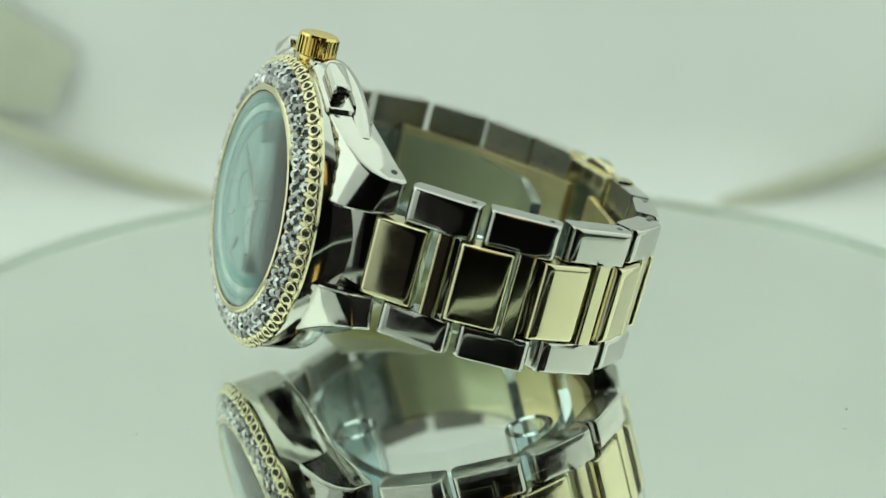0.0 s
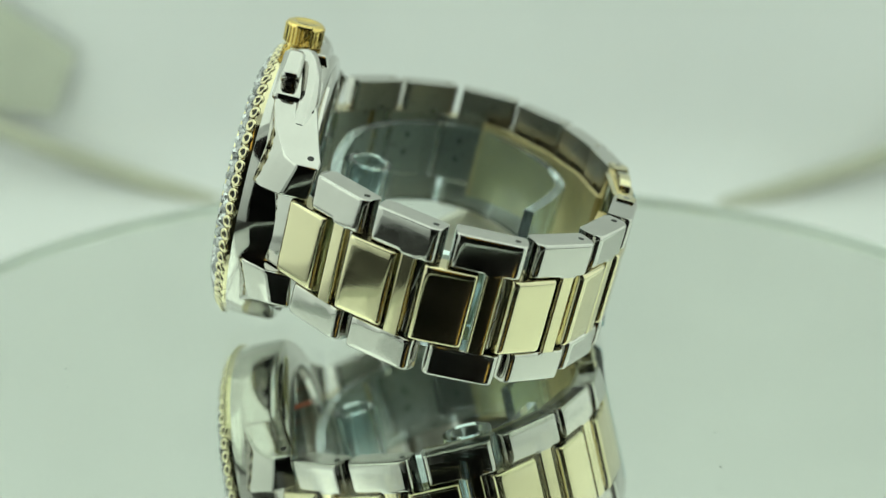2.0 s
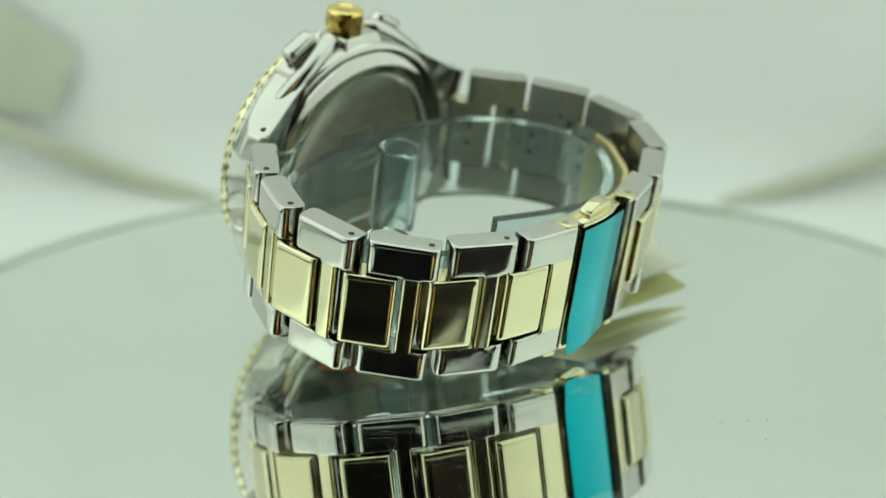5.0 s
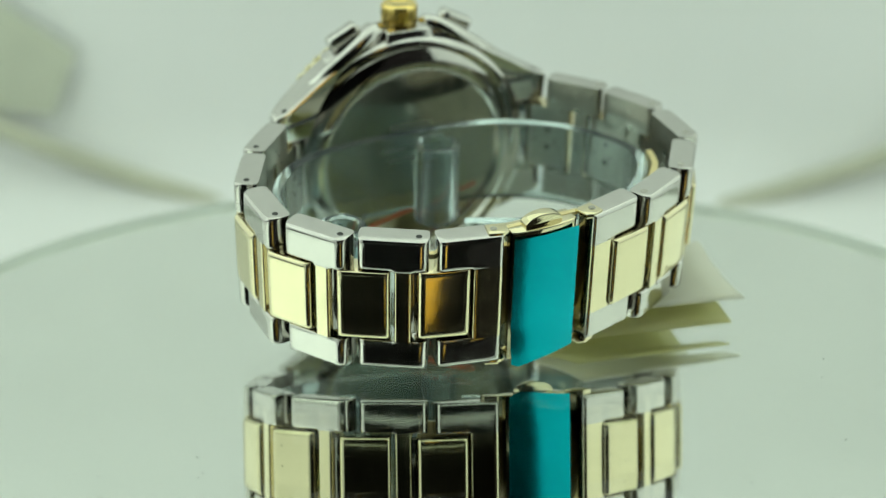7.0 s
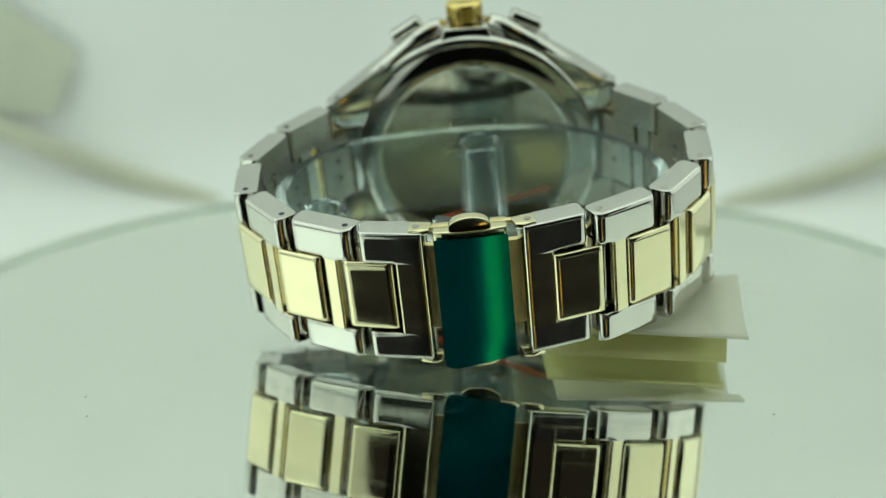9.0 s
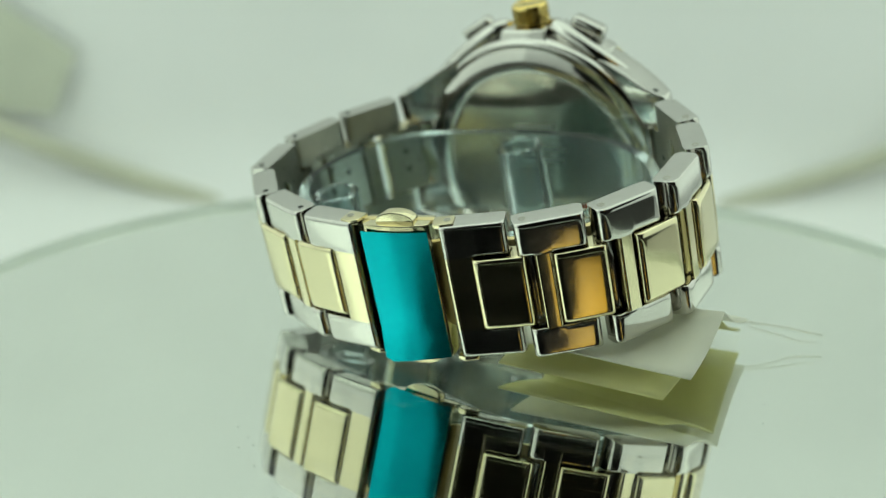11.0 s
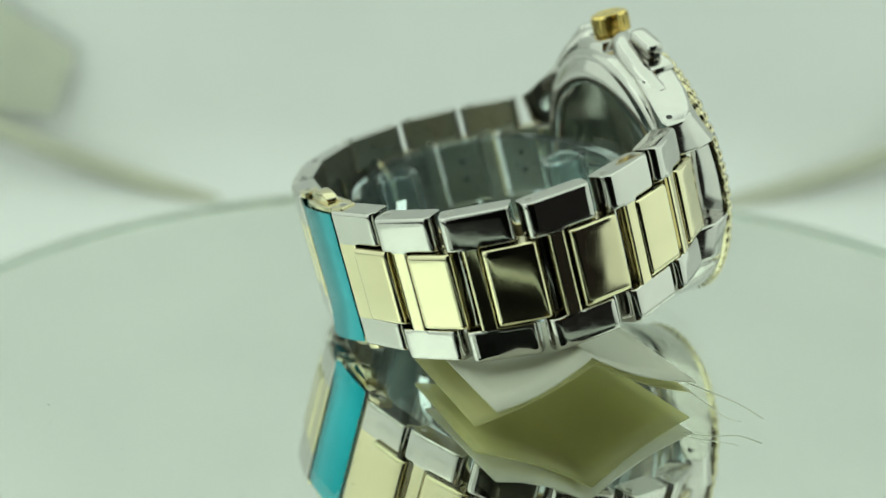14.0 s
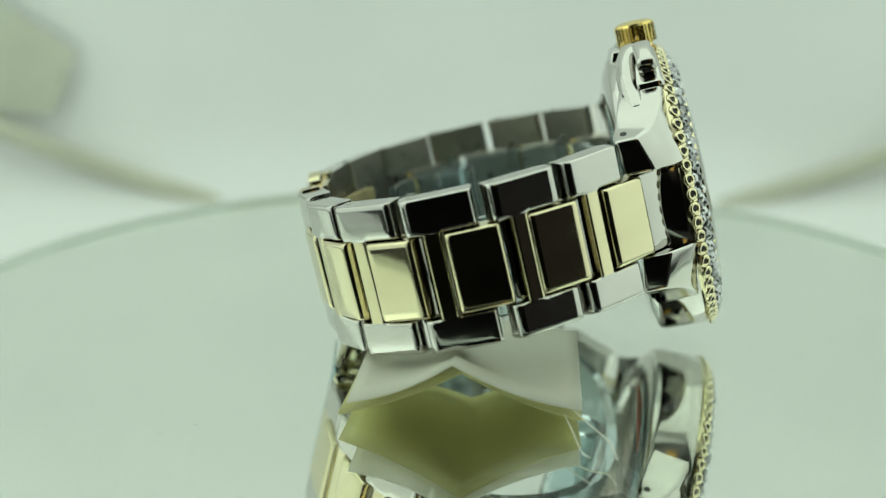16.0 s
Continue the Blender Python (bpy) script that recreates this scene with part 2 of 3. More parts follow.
# ---- turntable ----
def build_turntable():
    disc = new("mirror_disc", None)
    tagged(disc, "round mirror disc of a slowly turning display stand", "turntable")
    plate = part("glass_plate", revolve([(0, 0), (0, 83.2), (-0.5, 83.7), (-1.3, 83.7)], 160, False, "Z"), PLATE_GLASS, disc, "clear greenish glass plate", smooth=20)
    plate.visible_shadow = False
    part("mirror", revolve([(-1.35, 0), (-1.35, 83.6), (-4, 83.6), (-4, 0)], 160, False, "Z"), MIRROR, disc, "silvered mirror layer", smooth=20)
    part("rim", revolve([(-0.15, 83.75), (-0.25, 84.3), (-0.5, 84.5), (-4.6, 84.5), (-4.6, 83.75)], 160, True, "Z"), RIM, disc, "pale green ground glass edge")
    part("base_plate", revolve([(-4.1, 0), (-4.1, 78), (-9, 80), (-12, 80), (-12, 0)], 120, False, "Z"), PLATE, disc, "white plastic plate")
    rnd = random.Random(4)
    first = None
    for k in range(30):
        r, a = 76 * math.sqrt(rnd.uniform(0.4, 1)), rnd.uniform(0, 2 * math.pi)
        m = pose(r * math.cos(a) * MM, r * math.sin(a) * MM, 0, 0, 0, rnd.uniform(0, 360)) @ Matrix.Diagonal((rnd.uniform(0.25, 0.9), rnd.uniform(0.25, 0.5), 0.3, 1))
        if first is None:
            first = part("speck", revolve([(0.0, 0), (0.12, 0.12), (0.05, 0.26), (0.0, 0.3)], 6, False, "Z"), SPECK, disc, "", m)
        else:
            again(first, m)
    foot = new("turntable_base", None)
    tagged(foot, "white plastic turntable base standing on the tent floor", "turntable base")
    part("body", revolve([(-12.5, 0), (-12.5, 60), (-20, 66), (-60, 70), (-62, 69), (-62, 0)], 96, False, "Z"), PLATE, foot)
    return disc


# ---- the watch: x to the clasp, y along the lugs, z to the crown, in mm ----
WATCH_AT = Matrix(((0.86927, -0.43064, 0.24271, -0.0209), (0.4389, 0.89827, 0.02186, -0.00926), (-0.22743, 0.08753, 0.96985, 0.02136), (0, 0, 0, 1)))
PINS = [(0.0, 20.7), (8.2, 27.9), (17.3, 32.3), (27.8, 31.8), (36.2, 25.8), (41.2, 16.8), (43.6, 7.3)]


def along(p, q, side):
    """A frame with its origin in p, x towards q, y outward, z up; side is -1 or 1 along the lugs."""
    p, q = Vector((p[0], p[1] * side, 0)), Vector((q[0], q[1] * side, 0))
    x = (q - p).normalized()
    y = Vector((-x.y, x.x, 0)) * side
    z = Vector((0, 0, 1))
    m = Matrix((x, y, z)).transposed().to_4x4()
    m.translation = p * MM
    return m


def pillow(x0, x1, z0, z1, y0, top, rx=(0.5, 0.5), rz=(0.45, 0.45), crown=0.05, soft=0.1, joint=None, under=0.5):
    """A plate with a slightly domed top and rounded edges; joint is a stretch of x where it runs flush into its neighbour at the z edge with the sign."""
    def lines(a, b):
        near = [o for o in (0, 0.04, 0.12, 0.25, 0.45, 0.8, 1.3) if o < (b - a) / 2 - 0.05]
        return sorted({a + o for o in near} | {b - o for o in near} | {(a + b) / 2})

    def round_off(d, r):
        return r - math.sqrt(max(r * r - (r - d) ** 2, 0)) if d < r else 0.0

    def fall(d, r):
        return round_off(d, r) + (soft * max(0.0, 1 - d / 1.6) ** 3 if r else 0.0)

    xs, zs = lines(x0, x1), lines(z0, z1)
    if joint:
        xs = sorted(set(xs) | {joint[0], joint[1], joint[0] - 0.35, min(joint[1] + 0.35, x1)})
    bm = bmesh.new()
    tops, lows = [], []
    for x in xs:
        trow, lrow = [], []
        for z in zs:
            k0 = k1 = 1.0
            if joint:
                off = max(joint[0] - x, x - joint[1], 0.0)
                k = min(off / 0.35, 1.0)
                k0, k1 = (k, 1.0) if joint[2] < 0 else (1.0, k)
            y = top - fall(x - x0, rx[0]) - fall(x1 - x, rx[1]) - k0 * fall(z - z0, rz[0]) - k1 * fall(z1 - z, rz[1])
            y -= crown * ((2 * x - x0 - x1) / (x1 - x0)) ** 2
            low = y0 + round_off(x - x0, under) + round_off(x1 - x, under)
            trow.append(bm.verts.new((x * MM, max(y, low + 0.1) * MM, z * MM)))
            lrow.append(bm.verts.new((x * MM, low * MM, z * MM)))
        tops.append(trow)
        lows.append(lrow)
    nx, nz = len(xs), len(zs)
    for i in range(nx - 1):
        for j in range(nz - 1):
            bm.faces.new((tops[i][j], tops[i][j + 1], tops[i + 1][j + 1], tops[i + 1][j]))
            bm.faces.new((lows[i][j], lows[i + 1][j], lows[i + 1][j + 1], lows[i][j + 1]))
    for i in range(nx - 1):
        for j in (0, nz - 1):
            bm.faces.new((tops[i][j], tops[i + 1][j], lows[i + 1][j], lows[i][j]))
    for j in range(nz - 1):
        for i in (0, nx - 1):
            bm.faces.new((tops[i][j], tops[i][j + 1], lows[i][j + 1], lows[i][j]))
    return bm


BAR = (-3.05, -0.85)
END_BAR = (-2.9, 1.1)


def outer_pad(x0, x1, s, bar):
    z0, z1 = (5.4, 10.1) if s > 0 else (-9.75, -5.4)
    return pillow(x0, x1, z0, z1, -1.75, 1.8, (0.75, 1.0), (0.42, 0.42), 0.05, 0.08, (bar[0], bar[1], -s), 0.8)


# the panels' lean on the 12 o'clock side, in degrees
LEAN = {-1: (0, 0, 0, 0, 0, 0, 0), 1: (0, 0, 0, 5, 6, 1, 3.5)}
# how far the links next to the clasp ride up, by side
LIFT = {-1: (0, 0, 0, 0, 0.1, 0.5, 0.8), 1: (0, 0, 0, 0, 0, 0.1, 0.4)}
SHARED = {}


def shared(key, name, make, mat, parent, label, m):
    """The first of a kind is built, the next ones use its mesh."""
    if key not in SHARED:
        SHARED[key] = part(name, make(), mat, parent, label, m, 40)
        inner_faces(SHARED[key], SILVER_IN)
        return SHARED[key]
    return tagged(again(SHARED[key], m, parent), label)


def build_links(watch, side):
    dark_pins = side < 0
    for i in range(1, 6):
        m = along(PINS[i], (2 * PINS[i][0] - PINS[i - 1][0], 2 * PINS[i][1] - PINS[i - 1][1]), side) @ Matrix.Translation((0, 0, LIFT[side][i] * MM * 0.7))
        for s in (1, -1):
            outer = shared(("outer", s), "outer_link", lambda: outer_pad(-7.9, 1.35, s, BAR), SILVER, watch, "polished steel outer link", m)
            h = 10.1 if s > 0 else -9.75
            if dark_pins:
                # no hole is cut: a near-black disc paints its shade
                part("pin_hole", prism([(0.42 * math.cos(a * 0.524), 0.42 * math.sin(a * 0.524)) for a in range(12)], (10.04 if s > 0 else -9.69), (10.13 if s > 0 else -9.78)), DARK, outer)
            else:
                part("pin", revolve([(h - 0.06 * s, 0), (h + 0.05 * s, 0.3), (h + 0.05 * s, 0.5), (h - 0.06 * s, 0.6)], 14, False, "Z"), SILVER_IN, outer)
        shared("bar", "connecting_bar", lambda: pillow(BAR[0], BAR[1], -5.4, 5.4, -1.3, 1.8, (0.3, 0.3), (0, 0), 0.02, 0.0, None, 0.2), GOLD, watch, "pale gold bar between the outer links", m)
    # gold centre panels across the joints
    for i in range(1, 7):
        a, b = PINS[i - 1], PINS[i]
        d = Vector((b[0] - a[0], b[1] - a[1])).normalized()
        reach = 3.15 if side < 0 else 3.7
        c = (a[0] + d.x * reach, a[1] + d.y * reach)
        m = along(c, (c[0] + d.x, c[1] + d.y), side) @ Matrix.Translation((0, 0, LIFT[side][i] * MM)) @ Matrix.Rotation(radians(LEAN[side][i]), 4, "Z")
        panel = shared("panel", "centre_link", lambda: pillow(-3.5, 3.5, -5.2, 5.2, -1.4, 2.2, (0.55, 0.55), (0.5, 0.5), 0.04, 0.12), GOLD, watch, "polished pale gold centre panel", m)
        for z in (-1.5, 1.5):
            # near-black disc painted in for the shade of a sizing hole
            part("sizing_hole", prism([(0.45 * math.cos(a * 0.524), 0.45 * math.sin(a * 0.524)) for a in range(12)], 1.38, 1.43), DARK, panel, "", pose(0, 0, z * MM, 90, 0, 0))
        part("hinge", block(-4.3, -3.55, -1.2, 0.6, -5.0, 5.0, 0.25), SILVER, panel)
    # flush end link beside the clasp
    m = along(PINS[6], (PINS[6][0] + (1.8 if side < 0 else 2.9), PINS[6][1] - 9.5), side) @ Matrix.Translation((0, 0, 0.5 * MM))
    end = shared("end", "end_link", lambda: pillow(END_BAR[0], END_BAR[1], -5.4, 5.4, -1.4, 1.8, (0.3, 0.5), (0, 0), 0.02, 0.0, None, 0.2), GOLD, watch, "polished end link beside the clasp", m)
    for s in (1, -1):
        shared(("corner", s), "corner", lambda: pillow(-7.6, 1.1, *((5.4, 10.0) if s > 0 else (-9.6, -5.4)), -1.75, 1.8, (0.75, 0.5), (0.42, 0.42), 0.02, 0.05, (END_BAR[0], END_BAR[1], -s), 0.6), SILVER, end, "steel corner", Matrix())
        part("hinge_tab", prism([(-0.9, -1.3), (1.9, -1.3), (1.9, 0.9), (0.9, 1.4), (-0.9, 1.2)], 9.6 * s, 10.3 * s, 0.15), GOLD, end, "gold hinge tab")
        part("hinge_pin", revolve([(10.25 * s, 0), (10.4 * s, 0.25), (10.4 * s, 0.45), (10.25 * s, 0.55)], 14, False, "Z"), SILVER_IN, end)


CLASP_TURN = Matrix.Translation((0.0432, -0.0003, 0)) @ Matrix.Rotation(radians(3.0), 4, "Z") @ Matrix.Translation((-0.0432, 0.0003, 0))


def build_clasp(watch):
    clasp = part("clasp", prism([(41.7, -5.2), (44.5, -5.2), (44.8, -4.7), (45.15, -2.4), (45.25, -0.3), (45.15, 1.8), (44.8, 4.1), (44.5, 4.6), (41.7, 4.6)], -9.7, 10.3, 0.25), GOLD, watch, "gold folding clasp under a teal film", CLASP_TURN)
    # film: a thin curved sheet with a loose pointed corner
    bm = bmesh.new()
    rows = []
    for k in range(15):
        z = 9.5 - 18.9 * k / 14
        row = []
        for j in range(11):
            y = -5.2 + 9.8 * j / 10
            x = 45.65 - 0.014 * (y + 0.3) ** 2
            dz = 0
            if k > 11:
                x += 0.35 * (k - 11) * (1 - j / 10) * 0.5
                dz = -0.35 * (k - 11) * (1 - j / 10) * (0.3 + 0.7 * (j > 0))
            row.append(bm.verts.new((x * MM, y * MM, (z + dz) * MM)))
        rows.append(row)
    for a, b in zip(rows, rows[1:]):
        for i in range(10):
            bm.faces.new((a[i], a[i + 1], b[i + 1], b[i]))
    bmesh.ops.recalc_face_normals(bm, faces=bm.faces)
    bmesh.ops.solidify(bm, geom=bm.faces[:], thickness=0.0001)
    part("protective_film", bm, FILM, clasp, "glossy teal protective plastic film", smooth=60)
    for s in (1, -1):
        button = part("push_button", prism([(-2.8, 0)] + [(2.8 * math.cos(radians(180 - a)), 0.35 + 1.35 * math.sin(radians(a))) for a in range(0, 181, 15)] + [(2.8, 0)], -0.85, 0.85, 0.2), GOLD, clasp, "half-round gold release button", Matrix(((0, 0, 1, 43.6 * MM), (1, 0, 0, -0.3 * MM), (0, s, 0, (10.2 if s > 0 else -9.6) * MM), (0, 0, 0, 1))))
    part("hinge_rod", prism([(42.4, -7.2), (43.3, -7.2), (43.3, 6.4), (42.4, 6.4)], 9.8, 10.4, 0.2), GOLD_IN, clasp)
    # folding blades inside the bracelet
    for side, n in ((1, 21), (-1, 8)):
        base = [(41.0, 3), (38.6, 13.5), (34.0, 21.6), (27.4, 26.8), (20.5, 28.3)]
        secs = []
        for k in range(n):
            t = k / 23 * (len(base) - 1.001)
            i = int(t)
            f = t - i
            p = Vector(base[i]).lerp(Vector(base[i + 1]), f)
            d = (Vector(base[i + 1]) - Vector(base[i])).normalized()
            nx, ny = d.y, -d.x
            h = 6.6 - 0.8 * math.sin(math.pi * k / 23)
            secs.append([(p.x, p.y * side, -h), (p.x + nx * 0.9, (p.y + ny * 0.9) * side, -h), (p.x + nx * 0.9, (p.y + ny * 0.9) * side, h), (p.x, p.y * side, h)])
        part("folding_blade", loft(secs), GOLD_IN, clasp, "curved brushed gold folding blade", CLASP_TURN.inverted())


CASE_X, CASE_Z = -5.0, -1.0
# the head sits slightly twisted against the bracelet
HEAD = Matrix.Translation((CASE_X * MM, 0, CASE_Z * MM)) @ Matrix.Rotation(radians(-2.8), 4, "Z") @ Matrix.Translation((-CASE_X * MM, 0, 0))


def build_case(watch):
    c, mid = CASE_X, Matrix.Translation((0, 0, CASE_Z * MM))
    case = part("case", revolve([(c - 2.5, 16.5), (c - 2.5, 19.5), (c - 1.9, 19.9), (c + 0.6, 19.9), (c + 3.6, 19.8), (c + 4.3, 19.6), (c + 4.7, 19.2), (c + 4.8, 18.8), (c + 4.8, 16.5)], 128), SILVER, watch, "polished steel case", HEAD)
    back = part("case_back", revolve([(c + 3.6, 0), (c + 4.7, 0.01), (c + 4.7, 14.6), (c + 4.9, 14.9), (c + 4.9, 18.2), (c + 3.6, 18.2)], 96, False), CASE_BACK, watch, "brushed steel case back with a raised ring", mid)
    part("case_back_ring", revolve([(c + 4.6, 14.5), (c + 5.5, 14.7), (c + 5.75, 15.0), (c + 5.8, 15.4), (c + 5.7, 16.4), (c + 5.4, 17.5), (c + 5.0, 18.3), (c + 4.6, 18.4)], 96), SILVER, back, "polished ring")
    part("red_line", prism([(-9.5, -0.28), (9.5, -0.28), (9.5, 0.28), (-9.5, 0.28)], 0, 0.1), RED_INK, back, "thin red printed line", Matrix.Translation(Vector((c + 4.72, 2.0, -9.0)) * MM) @ Matrix(((0, 0, 1, 0), (0.97, -0.24, 0, 0), (0.24, 0.97, 0, 0), (0, 0, 0, 1))))
    for k, (y, z, w, h) in enumerate(((-3.4, 4.2, 6.8, 1.6), (-5.0, 1.4, 10.0, 0.7), (-4.2, -0.4, 8.4, 0.7))):
        part("engraved_bar", block(c + 4.68, c + 4.76, y, y + w, z, z + h, 0), SILVER_IN, back, "unreadable engraved line")
    # four lugs: a rounded tongue above a face that leans towards the bezel
    for sy in (1, -1):
        for sz in (1, -1):
            secs = []
            # along the lugs, front and rear edge below, front and rear edge above, bottom, top
            for v, a0, a1, b0, b1, w0, w1 in ((7.2, c - 2.3, c + 3.4, c - 1.9, c + 3.2, 12.5, 17.4), (10.5, c - 2.4, c + 3.9, c - 1.9, c + 3.8, 11.0, 16.1), (13.5, c - 2.4, c + 4.4, c - 1.5, c + 4.5, 9.0, 14.6),
                                              (16.6, c - 2.4, c + 5.0, c - 0.6, c + 5.3, 5.4, 12.9), (19.2, c - 2.1, c + 5.4, c + 0.6, c + 6.0, 5.3, 11.4),
                                              (20.9, c - 0.8, c + 5.7, c + 1.8, c + 6.5, 5.3, 10.6), (22.5, c + 2.2, c + 5.8, c + 3.6, c + 6.4, 5.4, 10.1)):
                secs.append([(a0, v * sy, w0 * sz), (a1, v * sy, w0 * sz), (b1, v * sy, w1 * sz), (b0, v * sy, w1 * sz)])
            lug = part("lug", loft(secs, 0.5, 3), SILVER, watch, "faceted polished steel lug")
            for u, v, w in ((0.0, 20.7, 10.68), (-1.6, 13.4, 14.72)):
                # near-black disc, the lug hole's shade put in as colour
                part("pin_hole", prism([(0.45 * math.cos(a * 0.524), 0.45 * math.sin(a * 0.524)) for a in range(12)], -0.15, 0.06), DARK, lug, "", Matrix.Translation(Vector((u, v * sy, w * sz)) * MM) @ Matrix.Rotation(-radians(22) * sy * sz, 4, "X") @ (Matrix.Rotation(math.pi, 4, "X") if sz < 0 else Matrix()))
        # curved end piece between the lugs
        m = along((c + 2.6, 18.6), PINS[1], sy)
        part("end_piece", block(-1.5, 3.4, -2.0, 1.3, -5.2, 5.2, 0.5), SILVER, watch, "polished steel end piece between the lugs", m)
        # chronograph pushers beside the crown, each under a wing-like guard
        m = Matrix.Translation(Vector((c - 0.3, 8.6 * sy, 17.6)) * MM) @ Matrix.Rotation(-radians(28) * sy, 4, "X")
        part("pusher_seat", block(-1.9, 2.4, -4.6, 5.0, -3.2, 0.2, 1.0, 3), SILVER, watch, "rounded steel seat", m)
        push = part("pusher", block(-1.3, 1.3, -2.7, 2.7, 0.1, 2.5, 0.95, 4), SILVER, watch, "polished steel pusher", m)
        # solid near-black block paints the shade under the pusher's end
        part("pusher_end", block(-0.45, 0.45, 2.3, 2.78, 0.5, 1.2, 0.12), DARK, push, "dark block painted as the recess's shade", Matrix.Rotation(math.pi if sy < 0 else 0, 4, "Z"))
        wing = [(c - 0.2, 3.3 * sy, 17.8), (c + 0.5, 4.0 * sy, 19.1), (c + 1.4, 5.2 * sy, 19.1), (c + 2.2, 7.5 * sy, 17.9), (c + 2.6, 10.2 * sy, 16.1), (c + 2.6, 12.6 * sy, 14.3), (c + 2.4, 15.0 * sy, 12.3)]
        part("pusher_guard", tube(smooth_path(wing, 4), 1.45, 14), SILVER, watch, "curved polished steel guard")
    # steel seat under the crown
    part("crown_seat", loft([[(c - 2.0, -4.3, 17.0), (c + 4.6, -4.3, 17.0), (c + 4.6, 4.3, 17.0), (c - 2.0, 4.3, 17.0)], [(c - 1.6, -3.5, 19.8), (c + 3.6, -3.5, 19.8), (c + 3.6, 3.5, 19.8), (c - 1.6, 3.5, 19.8)]], 0.35, 3), SILVER, watch, "polished steel crown seat")
    # crown with a knurled side
    n = 26
    out = []
    for k in range(n * 4):
        r = 2.78 if k % 4 in (0, 1) else 2.52
        out.append((r * math.cos(2 * math.pi * k / (n * 4)), r * math.sin(2 * math.pi * k / (n * 4))))
    crown = part("crown", prism(out, 19.7, 22.2), GOLD_DEEP, watch, "knurled yellow gold crown", Matrix.Translation(((CASE_X - 0.3) * MM, 0, 0.3 * MM)))
    part("crown_cap", revolve([(22.1, 2.72), (22.5, 2.55), (22.7, 2.1), (22.7, 1.7), (22.5, 1.4), (22.5, 0)], 40, False, "Z"), GOLD_DEEP, crown)
    part("crown_base", revolve([(19.75, 2.5), (19.5, 2.2), (18.0, 2.0), (18.0, 0)], 40, False, "Z"), GOLD_DEEP, crown)


def build_bezel(watch):
    c, mid = CASE_X - 2.4, HEAD @ Matrix.Scale(0.976, 4)
    bezel = part("bezel", revolve([(c + 1.3, 18.9), (c + 1.3, 20.1), (c + 1.1, 20.3), (c + 0.1, 20.35), (c - 0.25, 20.5), (c - 0.55, 20.45), (c - 0.8, 20.0), (c - 1.35, 19.3), (c - 2.55, 16.2), (c - 2.95, 16.0),
                                   (c - 3.05, 15.6), (c - 2.95, 15.2), (c - 1.0, 15.0), (c + 1.3, 15.1)], 144), GOLD, watch, "pale gold bezel set with clear stones", mid)
    # rim of little gold loops
    loop_m = bmesh.new()
    for k in range(12):
        a = 2 * math.pi * k / 12
        for j in range(6):
            b = 2 * math.pi * j / 6
            r = 0.68 + 0.31 * math.cos(b)
            loop_m.verts.new((r * math.cos(a) * MM, r * math.sin(a) * MM, 0.31 * math.sin(b) * MM))
    loop_m.verts.ensure_lookup_table()
    for k in range(12):
        for j in range(6):
            loop_m.faces.new([loop_m.verts[q] for q in (k * 6 + j, ((k + 1) % 12) * 6 + j, ((k + 1) % 12) * 6 + (j + 1) % 6, k * 6 + (j + 1) % 6)])

    def on_ring(u, r, a, tilt):
        """A frame on the ring at angle a whose z leans tilt degrees from the radius to the front."""
        rad = Vector((0, math.cos(a), math.sin(a)))
        front = Vector((-1, 0, 0))
        z = (rad * math.cos(radians(tilt)) + front * math.sin(radians(tilt))).normalized()
        x = Vector((0, -math.sin(a), math.cos(a)))
        y = z.cross(x)
        m = Matrix((x, y, z)).transposed().to_4x4()
        m.translation = (Vector((u, 0, 0)) + rad * r) * MM
        return m

    loop = bore = None
    for k in range(64):
        m = on_ring(c - 0.9, 20.0, 2 * math.pi * k / 64, 42)
        if loop is None:
            loop = part("loop", loop_m, GOLD, bezel, "", m, 80)
            # dark cap in each loop: the shade of its opening, as colour
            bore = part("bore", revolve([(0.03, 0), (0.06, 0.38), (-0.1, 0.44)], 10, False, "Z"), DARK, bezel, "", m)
        else:
            again(loop, m)
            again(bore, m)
    # three staggered rows of cut stones
    stone = None
    rnd = random.Random(7)
    for row, (u, r, n) in enumerate(((c - 1.58, 18.75, 62), (c - 1.98, 17.75, 62), (c - 2.36, 16.8, 62))):
        for k in range(n):
            m = on_ring(u, r, 2 * math.pi * (k + 0.5 * (row % 2)) / n, 69) @ pose(0, 0, 0, rnd.uniform(-14, 14), rnd.uniform(-14, 14), rnd.uniform(0, 45))
            if stone is None:
                stone = part("stone", revolve([(-0.2, 0.80), (0.06, 0.82), (0.52, 0.42), (0.58, 0.0)], 8, False, "Z"), STONE, bezel, "", m, 0)
            else:
                again(stone, m)
    # glass, dial and hands
    glass = part("glass", revolve([(c - 3.9, 0), (c - 3.83, 4), (c - 3.65, 8), (c - 3.35, 12), (c - 2.9, 15.1), (c - 2.3, 15.1), (c - 2.5, 8), (c - 2.6, 0)], 96, False), GLASS, watch, "clear domed watch glass with a greenish cast", mid, 50)
    glass.visible_shadow = False
    dial = part("dial", revolve([(c - 0.2, 0), (c - 0.2, 10.6), (c - 0.5, 10.8), (c - 0.55, 11.9), (c - 0.85, 12.1), (c - 0.9, 13.2), (c - 1.15, 13.4), (c - 1.45, 14.8), (c - 0.6, 14.9), (c + 1.0, 14.9), (c + 1.0, 0)], 96, False), DIAL, watch, "pale silver watch dial with a sloping flange", mid @ Matrix.Translation((-0.7 * MM, 0, 0)))
